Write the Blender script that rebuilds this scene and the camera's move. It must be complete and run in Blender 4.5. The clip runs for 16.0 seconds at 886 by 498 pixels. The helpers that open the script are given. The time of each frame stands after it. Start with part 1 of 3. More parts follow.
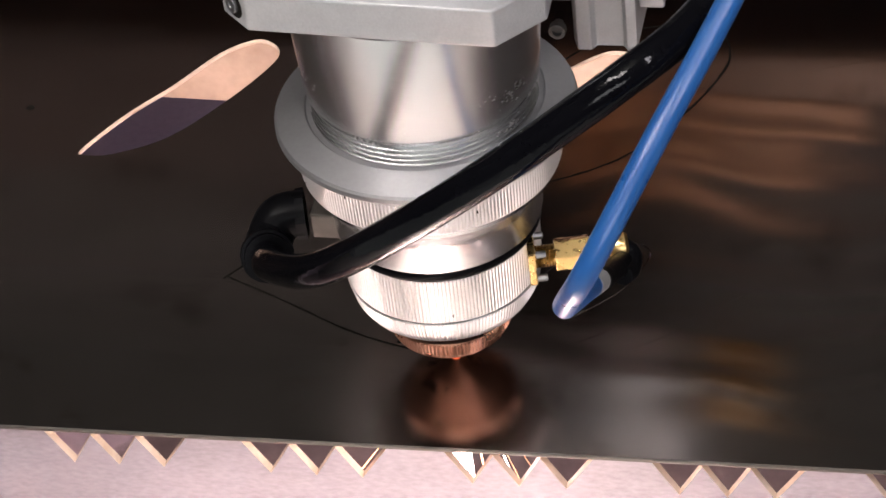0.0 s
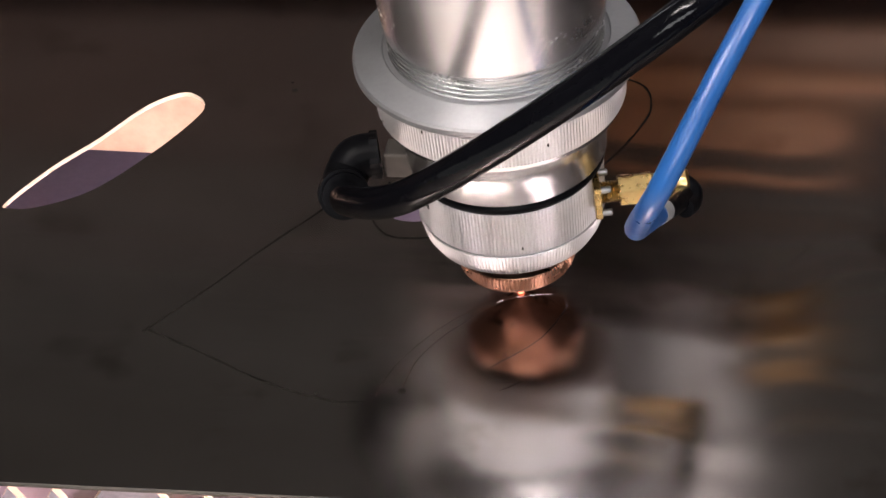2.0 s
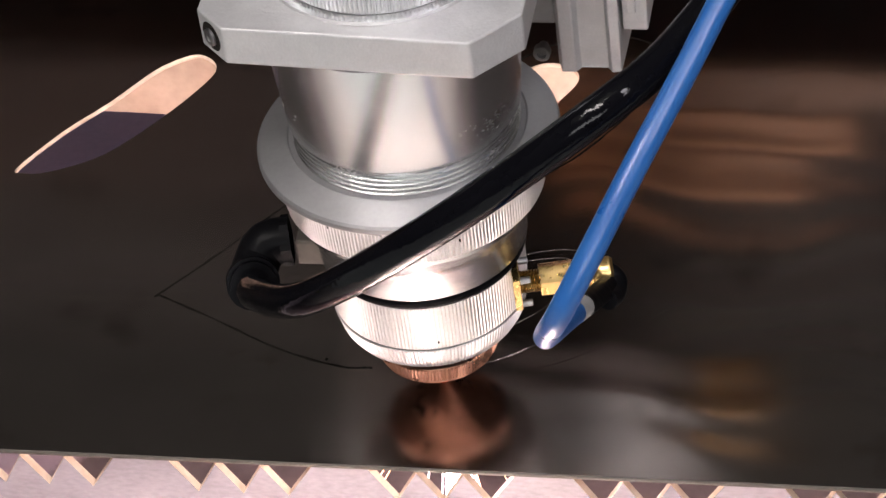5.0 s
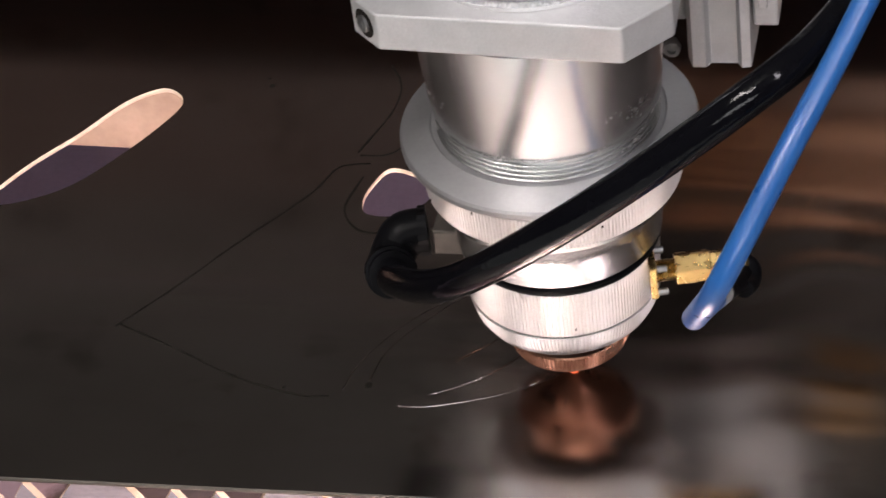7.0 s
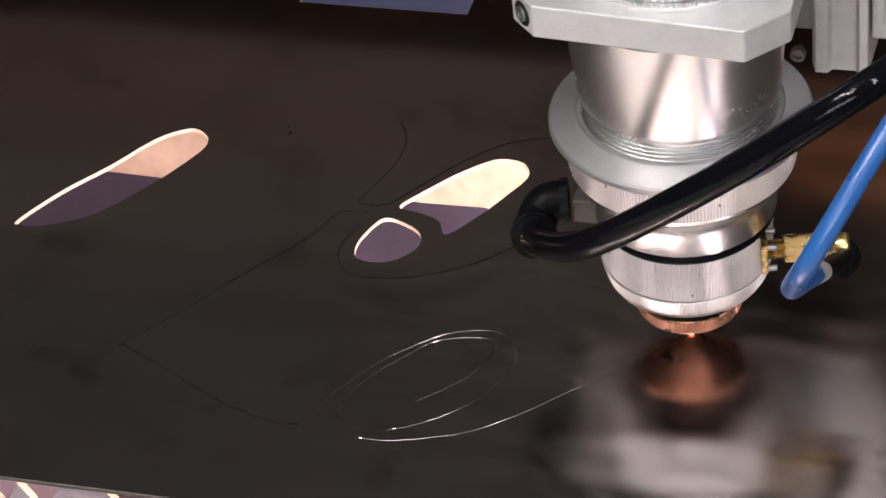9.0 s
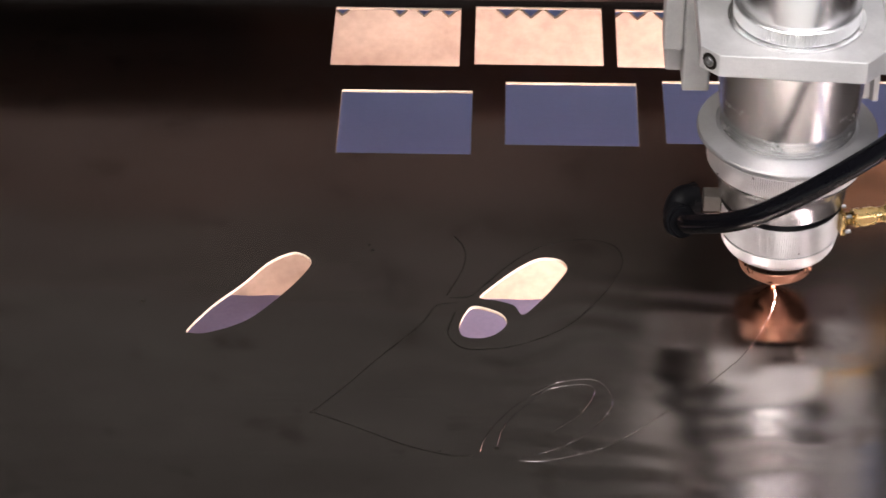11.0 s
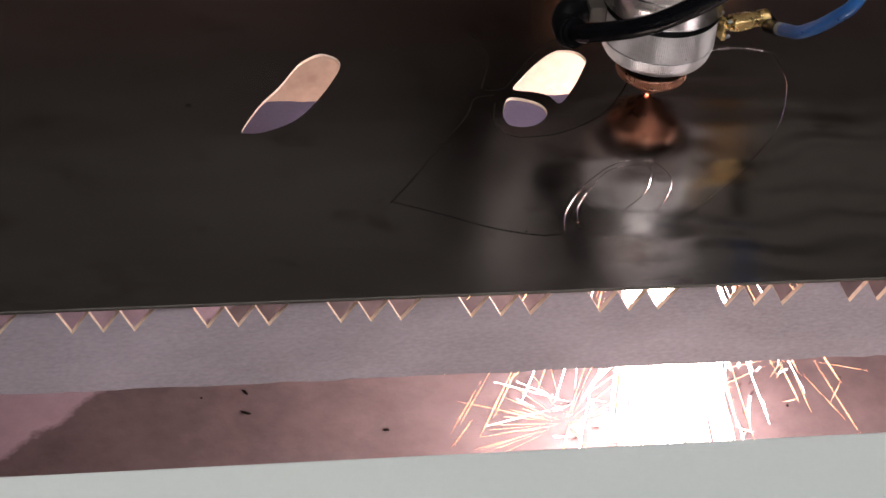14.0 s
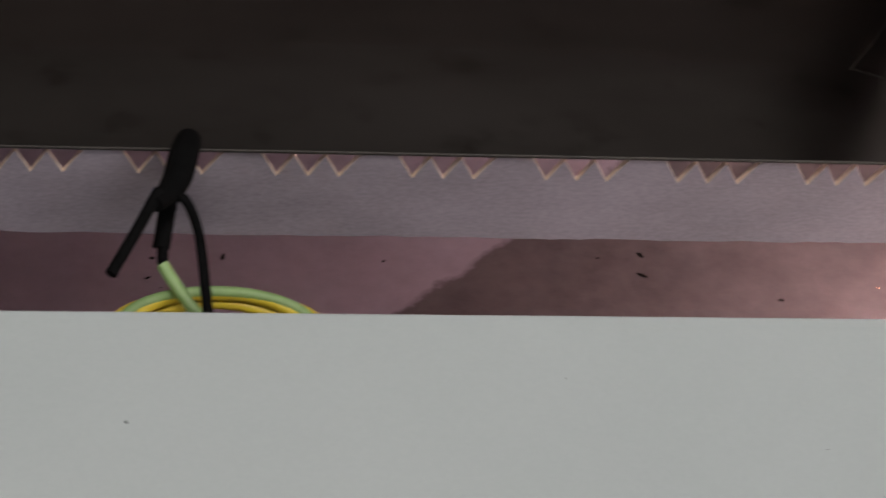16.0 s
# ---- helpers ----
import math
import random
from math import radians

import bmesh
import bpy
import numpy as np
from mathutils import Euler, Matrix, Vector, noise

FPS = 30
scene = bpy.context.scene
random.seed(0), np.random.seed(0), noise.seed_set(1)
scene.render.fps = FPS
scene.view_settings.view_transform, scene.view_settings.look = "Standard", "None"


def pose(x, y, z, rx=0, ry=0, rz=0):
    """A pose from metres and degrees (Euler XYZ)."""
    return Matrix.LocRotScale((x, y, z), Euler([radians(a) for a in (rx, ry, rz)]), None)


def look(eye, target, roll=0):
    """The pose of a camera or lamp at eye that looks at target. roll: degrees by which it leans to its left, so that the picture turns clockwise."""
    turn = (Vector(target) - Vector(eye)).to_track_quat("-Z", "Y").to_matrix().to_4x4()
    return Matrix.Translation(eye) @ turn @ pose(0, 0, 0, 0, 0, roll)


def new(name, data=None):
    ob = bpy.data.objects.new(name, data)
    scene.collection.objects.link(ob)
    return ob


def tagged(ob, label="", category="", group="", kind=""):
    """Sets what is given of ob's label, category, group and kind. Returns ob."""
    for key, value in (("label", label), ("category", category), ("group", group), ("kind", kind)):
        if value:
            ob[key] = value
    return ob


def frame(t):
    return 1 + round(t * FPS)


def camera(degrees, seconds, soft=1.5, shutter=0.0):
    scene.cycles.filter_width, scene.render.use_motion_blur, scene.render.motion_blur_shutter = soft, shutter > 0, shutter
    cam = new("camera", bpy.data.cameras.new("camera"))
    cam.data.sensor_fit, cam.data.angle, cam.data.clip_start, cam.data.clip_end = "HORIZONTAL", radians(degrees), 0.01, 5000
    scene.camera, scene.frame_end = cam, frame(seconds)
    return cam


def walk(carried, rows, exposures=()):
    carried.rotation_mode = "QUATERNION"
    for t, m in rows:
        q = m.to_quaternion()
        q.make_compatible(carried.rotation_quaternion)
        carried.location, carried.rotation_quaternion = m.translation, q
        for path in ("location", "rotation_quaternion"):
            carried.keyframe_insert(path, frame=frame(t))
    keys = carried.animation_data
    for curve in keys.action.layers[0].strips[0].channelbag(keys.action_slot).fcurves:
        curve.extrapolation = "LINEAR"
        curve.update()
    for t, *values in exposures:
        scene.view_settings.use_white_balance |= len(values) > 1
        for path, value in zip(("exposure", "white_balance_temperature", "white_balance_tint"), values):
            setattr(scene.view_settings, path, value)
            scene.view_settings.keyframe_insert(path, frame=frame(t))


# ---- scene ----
cam = camera(18.0, 16.0, shutter=0.3)
PATH = [
    (0, (0.2727, -0.4705, 0.4760), (0.0902, 0.2706, -0.1701), -6.81),
    (0.5, (0.2858, -0.4621, 0.4740), (0.0964, 0.2758, -0.1738), -7.76),
    (1, (0.2871, -0.4692, 0.4749), (0.0991, 0.2763, -0.1645), -7.30),
    (1.5, (0.2905, -0.4710, 0.4746), (0.0996, 0.2810, -0.1564), -7.38),
    (2, (0.2925, -0.4693, 0.4778), (0.1122, 0.2829, -0.1561), -6.87),
    (2.5, (0.2971, -0.4682, 0.4768), (0.1118, 0.2816, -0.1584), -7.72),
    (3, (0.2963, -0.4714, 0.4791), (0.1203, 0.2797, -0.1572), -7.42),
    (3.5, (0.2950, -0.4733, 0.4773), (0.1203, 0.2778, -0.1594), -7.00),
    (6, (0.3002, -0.4570, 0.4898), (0.1019, 0.2683, -0.1694), -8.58),
    (6.5, (0.3007, -0.4674, 0.4908), (0.1125, 0.2663, -0.1620), -7.93),
    (7, (0.3142, -0.4693, 0.4821), (0.1174, 0.2766, -0.1542), -7.83),
    (7.5, (0.3148, -0.4561, 0.4921), (0.0962, 0.2810, -0.1473), -8.06),
    (8, (0.3369, -0.4454, 0.4868), (0.0896, 0.2916, -0.1422), -7.95),
    (8.5, (0.3624, -0.4565, 0.4874), (0.1206, 0.2903, -0.1320), -6.88),
    (9, (0.3848, -0.5003, 0.5322), (0.1256, 0.2318, -0.0978), -6.89),
    (9.2, (0.3857, -0.5181, 0.5546), (0.1321, 0.2119, -0.0800), -6.56),
    (11.3, (0.1411, -0.7874, 0.7022), (0.1505, 0.0193, 0.1114), 0.03),
    (11.5, (0.1475, -0.7692, 0.6997), (0.1674, 0.0327, 0.1025), 0.03),
    (12, (0.1471, -0.7088, 0.6854), (0.1746, 0.0798, 0.0711), 1.89),
    (12.5, (0.1093, -0.7179, 0.6830), (0.1644, 0.0652, 0.0635), 1.75),
    (13, (-0.0220, -0.7582, 0.6764), (0.1408, 0.0158, 0.0646), 4.50),
    (13.3, (-0.0729, -0.7711, 0.6733), (0.1187, -0.0027, 0.0626), 6.33),
    (13.5, (-0.0896, -0.7858, 0.6692), (0.1127, -0.0217, 0.0566), 6.29),
    (14, (-0.1156, -0.8042, 0.6670), (0.0803, -0.0384, 0.0546), 6.84),
    (14.5, (-0.1086, -0.8094, 0.6544), (0.0548, -0.0559, 0.0176), 5.45),
    (15, (-0.1290, -0.8055, 0.6488), (0.0360, -0.0572, 0.0063), 5.91),
    (15.3, (-0.1709, -0.7900, 0.6411), (-0.0034, -0.0431, -0.0024), 6.77),
    (15.5, (-0.1973, -0.7943, 0.6443), (-0.0232, -0.0464, 0.0038), 7.52),
    (16, (-0.2590, -0.7980, 0.6408), (-0.0944, -0.0499, -0.0021), 8.83),
]
EXPOSURES = [(0, -0.22), (0.5, -0.15), (1.5, 0.08), (2.5, 0.18), (3.5, 0.12), (5, -0.1), (6, -0.33), (6.5, -0.22), (7.5, 0.02), (9, 0.2), (11.5, 0.45), (13, 0.33), (13.5, -0.12), (14, -0.64), (14.5, -1.18), (15, -1.55), (15.5, -1.57), (16, -1.02)]
walk(cam, [(t, look(eye, target, roll)) for t, eye, target, roll in PATH], EXPOSURES)

# ---- light ----
world = bpy.data.worlds.new("workshop")
scene.world = world
world.use_nodes = True
world.node_tree.nodes["Background"].inputs[0].default_value = (0.62, 0.72, 1.0, 1)
world.node_tree.nodes["Background"].inputs[1].default_value = 0.04


def area_lamp(name, place, target, width, depth, watts, colour):
    data = bpy.data.lights.new(name, "AREA")
    data.shape, data.size, data.size_y = "RECTANGLE", width, depth
    data.energy, data.color = watts, colour
    ob = new(name, data)
    ob.matrix_world = look(place, target)
    return ob


# ceiling tubes of the workshop, shining down
area_lamp("ceiling_tube", (-0.4, -0.85, 2.2), (0.2, 0.1, 0), 1.3, 0.16, 42, (1.0, 0.91, 0.90))
area_lamp("ceiling_tube", (1.3, -0.8, 1.9), (0.2, 0.1, 0), 0.16, 1.3, 26, (1.0, 0.94, 1.0))
# uplight added to brighten the ceiling that the sheet mirrors
area_lamp("roof_fill", (-0.4, -0.85, 2.25), (-1.6, 2.5, 2.6), 1.3, 0.16, 54, (1.0, 0.96, 0.88))
# fill lamp added behind the camera to brighten the head and its reflection
area_lamp("south_fill", (0.55, -2.97, 1.6), (0.3, 0, 0.2), 1.9, 0.75, 46, (0.99, 0.985, 1.0))


# ---- materials ----
def material(name):
    m = bpy.data.materials.new(name)
    m.use_nodes = True
    nt = m.node_tree
    return m, nt, nt.nodes["Principled BSDF"]


def link(nt, a, b):
    nt.links.new(a, b)


def coords(nt, scale=(1, 1, 1)):
    tc = nt.nodes.new("ShaderNodeTexCoord")
    mp = nt.nodes.new("ShaderNodeMapping")
    mp.inputs["Scale"].default_value = scale
    link(nt, tc.outputs["Object"], mp.inputs["Vector"])
    return mp.outputs["Vector"]


def noise_tex(nt, vec, scale, detail=4.0, rough=0.55):
    n = nt.nodes.new("ShaderNodeTexNoise")
    n.inputs["Scale"].default_value = scale
    n.inputs["Detail"].default_value = detail
    n.inputs["Roughness"].default_value = rough
    link(nt, vec, n.inputs["Vector"])
    return n.outputs["Fac"]


def ramp(nt, fac, stops):
    r = nt.nodes.new("ShaderNodeValToRGB")
    els = r.color_ramp.elements
    while len(els) < len(stops):
        els.new(0.5)
    for e, (p, c) in zip(els, stops):
        e.position, e.color = p, (*c, 1) if len(c) == 3 else c
    link(nt, fac, r.inputs["Fac"])
    return r.outputs["Color"]


def grey(v):
    return (v, v, v)


def bump(nt, p, height, distance, strength=1.0):
    b = nt.nodes.new("ShaderNodeBump")
    b.inputs["Distance"].default_value = distance
    b.inputs["Strength"].default_value = strength
    link(nt, height, b.inputs["Height"])
    if p.inputs["Normal"].links:
        link(nt, p.inputs["Normal"].links[0].from_socket, b.inputs["Normal"])
    link(nt, b.outputs["Normal"], p.inputs["Normal"])


def surface(name, dark, light, scale=40, rough=(0.4, 0.6), metal=0.0, stretch=(1, 1, 1), relief=0.0001, fine=400):
    """A worn surface: colour and gloss vary over two scales, with a fine relief."""
    m, nt, p = material(name)
    v = coords(nt, stretch)
    big, small = noise_tex(nt, v, scale), noise_tex(nt, v, fine, 3)
    mix = nt.nodes.new("ShaderNodeMath")
    mix.operation = "MULTIPLY_ADD"
    link(nt, small, mix.inputs[0])
    mix.inputs[1].default_value = 0.35
    half = nt.nodes.new("ShaderNodeMath")
    half.operation = "MULTIPLY"
    half.inputs[1].default_value = 0.65
    link(nt, big, half.inputs[0])
    link(nt, half.outputs[0], mix.inputs[2])
    link(nt, ramp(nt, mix.outputs[0], [(0.3, dark), (0.7, light)]), p.inputs["Base Color"])
    link(nt, ramp(nt, mix.outputs[0], [(0.3, grey(rough[0])), (0.7, grey(rough[1]))]), p.inputs["Roughness"])
    p.inputs["Metallic"].default_value = metal
    if relief:
        bump(nt, p, small, relief)
    return m


def sheet_steel():
    m, nt, p = material("cold_rolled_sheet")
    v = coords(nt)
    rolled = noise_tex(nt, coords(nt, (3, 60, 1)), 6, 5)
    cloud = noise_tex(nt, coords(nt, (1, 1.6, 1)), 9, 4)
    tone = ramp(nt, cloud, [(0.3, (0.43, 0.37, 0.35)), (0.7, (0.55, 0.485, 0.465))])
    # smudges of oil and smoke
    smudge = ramp(nt, noise_tex(nt, v, 30, 4, 0.6), [(0.57, grey(1.0)), (0.72, (0.60, 0.57, 0.55))])
    mix = nt.nodes.new("ShaderNodeMix")
    mix.data_type, mix.blend_type = "RGBA", "MULTIPLY"
    mix.inputs["Factor"].default_value = 1.0
    link(nt, tone, mix.inputs["A"])
    link(nt, smudge, mix.inputs["B"])
    link(nt, mix.outputs["Result"], p.inputs["Base Color"])
    link(nt, ramp(nt, rolled, [(0.3, grey(0.18)), (0.7, grey(0.215))]), p.inputs["Roughness"])
    p.inputs["Metallic"].default_value = 1.0
    # the rolling lines run away from the front edge and spread the gloss sideways
    p.inputs["Anisotropic"].default_value = 0.5
    along = nt.nodes.new("ShaderNodeCombineXYZ")
    along.inputs[0].default_value = 1.0
    link(nt, along.outputs[0], p.inputs["Tangent"])
    # the thin sheet is buckled: long waves, and shorter ripples across the rolling lines
    wave = noise_tex(nt, coords(nt, (11, 26, 1)), 1.0, 0.5)
    bands = nt.nodes.new("ShaderNodeTexWave")
    bands.wave_type, bands.bands_direction, bands.wave_profile = "BANDS", "Y", "SIN"
    bands.inputs["Scale"].default_value = 16.0
    bands.inputs["Distortion"].default_value = 8.0
    bands.inputs["Detail"].default_value = 1.0
    bands.inputs["Detail Scale"].default_value = 0.9
    link(nt, v, bands.inputs["Vector"])
    bump(nt, p, wave, 0.0006, 1.0)
    spot = nt.nodes.new("ShaderNodeMapping")
    spot.inputs["Location"].default_value = (-0.23 / 0.075, -0.075 / 0.085, 0)
    spot.inputs["Scale"].default_value = (1 / 0.075, 1 / 0.085, 1)
    link(nt, v, spot.inputs["Vector"])
    away = nt.nodes.new("ShaderNodeVectorMath")
    away.operation = "LENGTH"
    link(nt, spot.outputs["Vector"], away.inputs[0])
    heat = nt.nodes.new("ShaderNodeMapRange")
    heat.interpolation_type = "SMOOTHSTEP"
    heat.inputs["From Min"].default_value, heat.inputs["From Max"].default_value = 0.5, 1.3
    heat.inputs["To Min"].default_value, heat.inputs["To Max"].default_value = 1.0, 0.03
    link(nt, away.outputs["Value"], heat.inputs["Value"])
    buckle = nt.nodes.new("ShaderNodeMath")
    buckle.operation = "MULTIPLY"
    link(nt, bands.outputs["Fac"], buckle.inputs[0])
    link(nt, heat.outputs[0], buckle.inputs[1])
    bump(nt, p, buckle.outputs[0], 0.00018)
    bump(nt, p, rolled, 0.00001)
    return m


def glow(name, colour, strength):
    m, nt, p = material(name)
    p.inputs["Base Color"].default_value = (*colour, 1)
    p.inputs["Emission Color"].default_value = (*colour, 1)
    p.inputs["Emission Strength"].default_value = strength
    return m


SHEET = sheet_steel()
SLAT = surface("slat_steel", (0.19, 0.168, 0.19), (0.40, 0.355, 0.40), 11, (0.5, 0.65), 0.2, (1, 1, 2.2), 0.00003)
# Rear slats: warm spark light is put into a paler, tanner slat colour.
SLAT_LIT_TAN = surface("spark_lit_tan_slat", (0.36, 0.265, 0.205), (0.58, 0.46, 0.37), 40, (0.5, 0.7), 0.1, (1, 1, 1), 0.0001, 220)
ALU = surface("turned_aluminium", (0.66, 0.66, 0.66), (0.8, 0.8, 0.8), 60, (0.22, 0.30), 1.0, (1, 1, 3), 0.0, 900)
KNURL = surface("knurled_aluminium", (0.60, 0.60, 0.605), (0.74, 0.74, 0.745), 60, (0.34, 0.42), 1.0, (1, 1, 2), 0.000004, 900)
ALU_MATTE = surface("faced_aluminium", (0.34, 0.34, 0.345), (0.42, 0.42, 0.425), 70, (0.42, 0.52), 0.9, (1, 1, 2), 0.00001, 900)
ALU_BRIGHT = surface("polished_aluminium", (0.68, 0.68, 0.685), (0.78, 0.78, 0.785), 30, (0.22, 0.28), 1.0, (1, 1, 2), 0.0, 700)
ALU_CAST = surface("blasted_aluminium", (0.46, 0.46, 0.465), (0.60, 0.60, 0.60), 120, (0.45, 0.6), 0.65, (1, 1, 1), 0.0001, 1500)
COPPER = surface("copper", (0.38, 0.185, 0.12), (0.56, 0.30, 0.205), 90, (0.22, 0.4), 1.0)
BRASS = surface("brass", (0.46, 0.31, 0.11), (0.66, 0.48, 0.21), 80, (0.2, 0.34), 1.0)
RUBBER = surface("black_rubber", (0.0018, 0.0018, 0.0022), (0.005, 0.005, 0.006), 100, (0.3, 0.45))
HOSE = surface("black_hose", (0.002, 0.002, 0.003), (0.004, 0.004, 0.005), 60, (0.05, 0.10))
BLUE = surface("blue_hose", (0.012, 0.075, 0.26), (0.020, 0.105, 0.32), 60, (0.25, 0.4))
GREY_CAST = surface("grey_casting", (0.30, 0.30, 0.30), (0.40, 0.40, 0.39), 120, (0.5, 0.65), 0.4, (1, 1, 1), 0.0001, 1500)
BRONZE = surface("browned_fitting", (0.07, 0.062, 0.055), (0.12, 0.105, 0.092), 90, (0.4, 0.55), 0.6)
STEEL = surface("dark_steel", (0.2, 0.2, 0.2), (0.36, 0.36, 0.36), 90, (0.3, 0.45), 1.0)
OCHRE = surface("ochre_paint", (0.24, 0.12, 0.015), (0.32, 0.165, 0.02), 20, (0.4, 0.55))
BROWN = surface("brown_paint", (0.019, 0.011, 0.0085), (0.030, 0.018, 0.0135), 9, (0.4, 0.6))
GLOW_ORANGE = surface("orange_glow_tone", (0.32, 0.145, 0.062), (0.43, 0.205, 0.092), 14, (0.4, 0.55))
GLOW_BROWN = surface("brown_glow_tone", (0.13, 0.065, 0.034), (0.19, 0.10, 0.055), 14, (0.4, 0.55))
BELLOWS = surface("dark_bellows", (0.02, 0.018, 0.016), (0.04, 0.036, 0.032), 30, (0.6, 0.8))
FRAME = surface("pale_green_paint", (0.485, 0.54, 0.525), (0.545, 0.595, 0.58), 5, (0.45, 0.6), 0.0, (1, 1, 1), 0.00006, 500)
TRAY_MAUVE = surface("mauve_tray_steel", (0.21, 0.18, 0.28), (0.31, 0.265, 0.40), 12, (0.5, 0.7))
TRAY_BLUE = surface("blue_tray_paint", (0.33, 0.43, 0.84), (0.39, 0.50, 0.92), 12, (0.5, 0.7))
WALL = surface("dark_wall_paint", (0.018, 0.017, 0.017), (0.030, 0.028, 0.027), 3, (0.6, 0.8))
# Greys of the unseen upper wall, graded to set the sheet's reflected brightness.
WALL_GRADE_4 = surface("upper_wall_grade_4", (0.20, 0.195, 0.18), (0.25, 0.245, 0.225), 2, (0.6, 0.8))
WALL_GRADE_1 = surface("upper_wall_grade_1", (0.048, 0.048, 0.046), (0.07, 0.07, 0.067), 2, (0.6, 0.8))
WALL_GRADE_2 = surface("upper_wall_grade_2", (0.07, 0.07, 0.068), (0.095, 0.095, 0.092), 2, (0.6, 0.8))
WALL_GRADE_3 = surface("upper_wall_grade_3", (0.10, 0.10, 0.097), (0.135, 0.135, 0.13), 2, (0.6, 0.8))
ROOF = surface("grey_roof_sheet", (0.27, 0.27, 0.26), (0.33, 0.33, 0.315), 2, (0.6, 0.8))
CONCRETE = surface("concrete_floor", (0.10, 0.10, 0.10), (0.18, 0.175, 0.17), 4, (0.6, 0.85))
EARTH_Y = surface("yellow_wire", (0.65, 0.50, 0.03), (0.75, 0.60, 0.06), 80, (0.35, 0.5))
EARTH_G = surface("green_wire", (0.22, 0.36, 0.12), (0.32, 0.46, 0.2), 80, (0.35, 0.5))
CLAMP = surface("worn_black_plastic", (0.003, 0.003, 0.003), (0.007, 0.007, 0.007), 200, (0.7, 0.85))
for m, spec in ((RUBBER, 0.04), (HOSE, 0.11), (CLAMP, 0.03)):
    m.node_tree.nodes["Principled BSDF"].inputs["Specular IOR Level"].default_value = spec
for m in (BROWN, BELLOWS, WALL):
    m.node_tree.nodes["Principled BSDF"].inputs["Specular IOR Level"].default_value = 0.12
# Cut edges of teeth and openings, paler to carry the spark light in colour.
LIT_CUT_EDGE = surface("lit_cut_edge", (0.60, 0.47, 0.36), (0.78, 0.66, 0.55), 200, (0.5, 0.7), 0.15)
SHEARED = surface("sheared_edge", (0.05, 0.045, 0.04), (0.10, 0.09, 0.08), 300, (0.6, 0.8), 0.2)
SLAG = surface("slag", (0.004, 0.0035, 0.003), (0.018, 0.015, 0.012), 700, (0.65, 0.85), 0.0, (1, 1, 1), 0.0002, 2500)
SLAG.node_tree.nodes["Principled BSDF"].inputs["Specular IOR Level"].default_value = 0.08
SPARK = glow("white_hot_sparks", (1.0, 0.77, 0.72), 150.0)
EMBER = glow("orange_sparks", (1.0, 0.48, 0.26), 9.0)
SPOT = glow("cutting_spot", (1.0, 0.30, 0.17), 9.0)


def tray_steel():
    """Scrap tray under the slats: bare steel, with a darker field that ends in a ragged slanting edge."""
    m, nt, p = material("split_tone_tray")
    v = coords(nt)
    sep = nt.nodes.new("ShaderNodeSeparateXYZ")
    link(nt, v, sep.inputs[0])
    rag = noise_tex(nt, v, 60, 6, 0.65)
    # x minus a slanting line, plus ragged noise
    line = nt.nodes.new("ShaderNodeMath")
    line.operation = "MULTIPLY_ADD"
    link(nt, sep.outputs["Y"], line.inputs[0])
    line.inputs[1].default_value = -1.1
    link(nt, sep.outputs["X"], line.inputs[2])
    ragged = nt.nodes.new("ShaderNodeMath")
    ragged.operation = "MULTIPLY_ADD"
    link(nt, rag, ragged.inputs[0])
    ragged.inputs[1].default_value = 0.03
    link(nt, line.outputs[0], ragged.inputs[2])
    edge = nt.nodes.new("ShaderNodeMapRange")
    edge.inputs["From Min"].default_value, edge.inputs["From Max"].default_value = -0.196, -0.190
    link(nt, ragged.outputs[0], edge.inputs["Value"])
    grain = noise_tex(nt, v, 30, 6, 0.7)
    pale_tone = ramp(nt, grain, [(0.3, (0.43, 0.345, 0.43)), (0.7, (0.58, 0.475, 0.58))])
    dark_tone = ramp(nt, grain, [(0.3, (0.12, 0.094, 0.104)), (0.7, (0.22, 0.174, 0.19))])
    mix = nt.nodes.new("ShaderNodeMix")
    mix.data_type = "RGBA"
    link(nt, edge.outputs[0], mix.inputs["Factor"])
    link(nt, pale_tone, mix.inputs["A"])
    link(nt, dark_tone, mix.inputs["B"])
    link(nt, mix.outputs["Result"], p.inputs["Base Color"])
    p.inputs["Roughness"].default_value = 0.75
    bump(nt, p, grain, 0.0006)
    return m


TRAY = tray_steel()


# ---- mesh helpers ----
def part(name, bm, mat, parent=None, label="", smooth=None):
    me = bpy.data.meshes.new(name)
    bmesh.ops.recalc_face_normals(bm, faces=bm.faces)
    if smooth is not None:
        for f in bm.faces:
            f.smooth = True
        for e in bm.edges:
            if len(e.link_faces) == 2 and e.calc_face_angle(0) > radians(smooth):
                e.smooth = False
    bm.to_mesh(me)
    bm.free()
    me.materials.append(mat)
    ob = new(name, me)
    if parent is not None:
        ob.parent = parent
    if label:
        ob["label"] = label
    return ob


def box(bm, x0, x1, y0, y1, z0, z1, bevel=0.0):
    made = bmesh.ops.create_cube(bm, size=1)
    bmesh.ops.transform(bm, matrix=Matrix.Translation(((x0 + x1) / 2, (y0 + y1) / 2, (z0 + z1) / 2)) @ Matrix.Diagonal((x1 - x0, y1 - y0, z1 - z0, 1)), verts=made["verts"])
    if bevel:
        edges = {e for v in made["verts"] for e in v.link_edges}
        bmesh.ops.bevel(bm, geom=list(edges), offset=bevel, segments=2, affect="EDGES", profile=0.5)
    return bm


def a_box(*args, **kw):
    return box(bmesh.new(), *args, **kw)


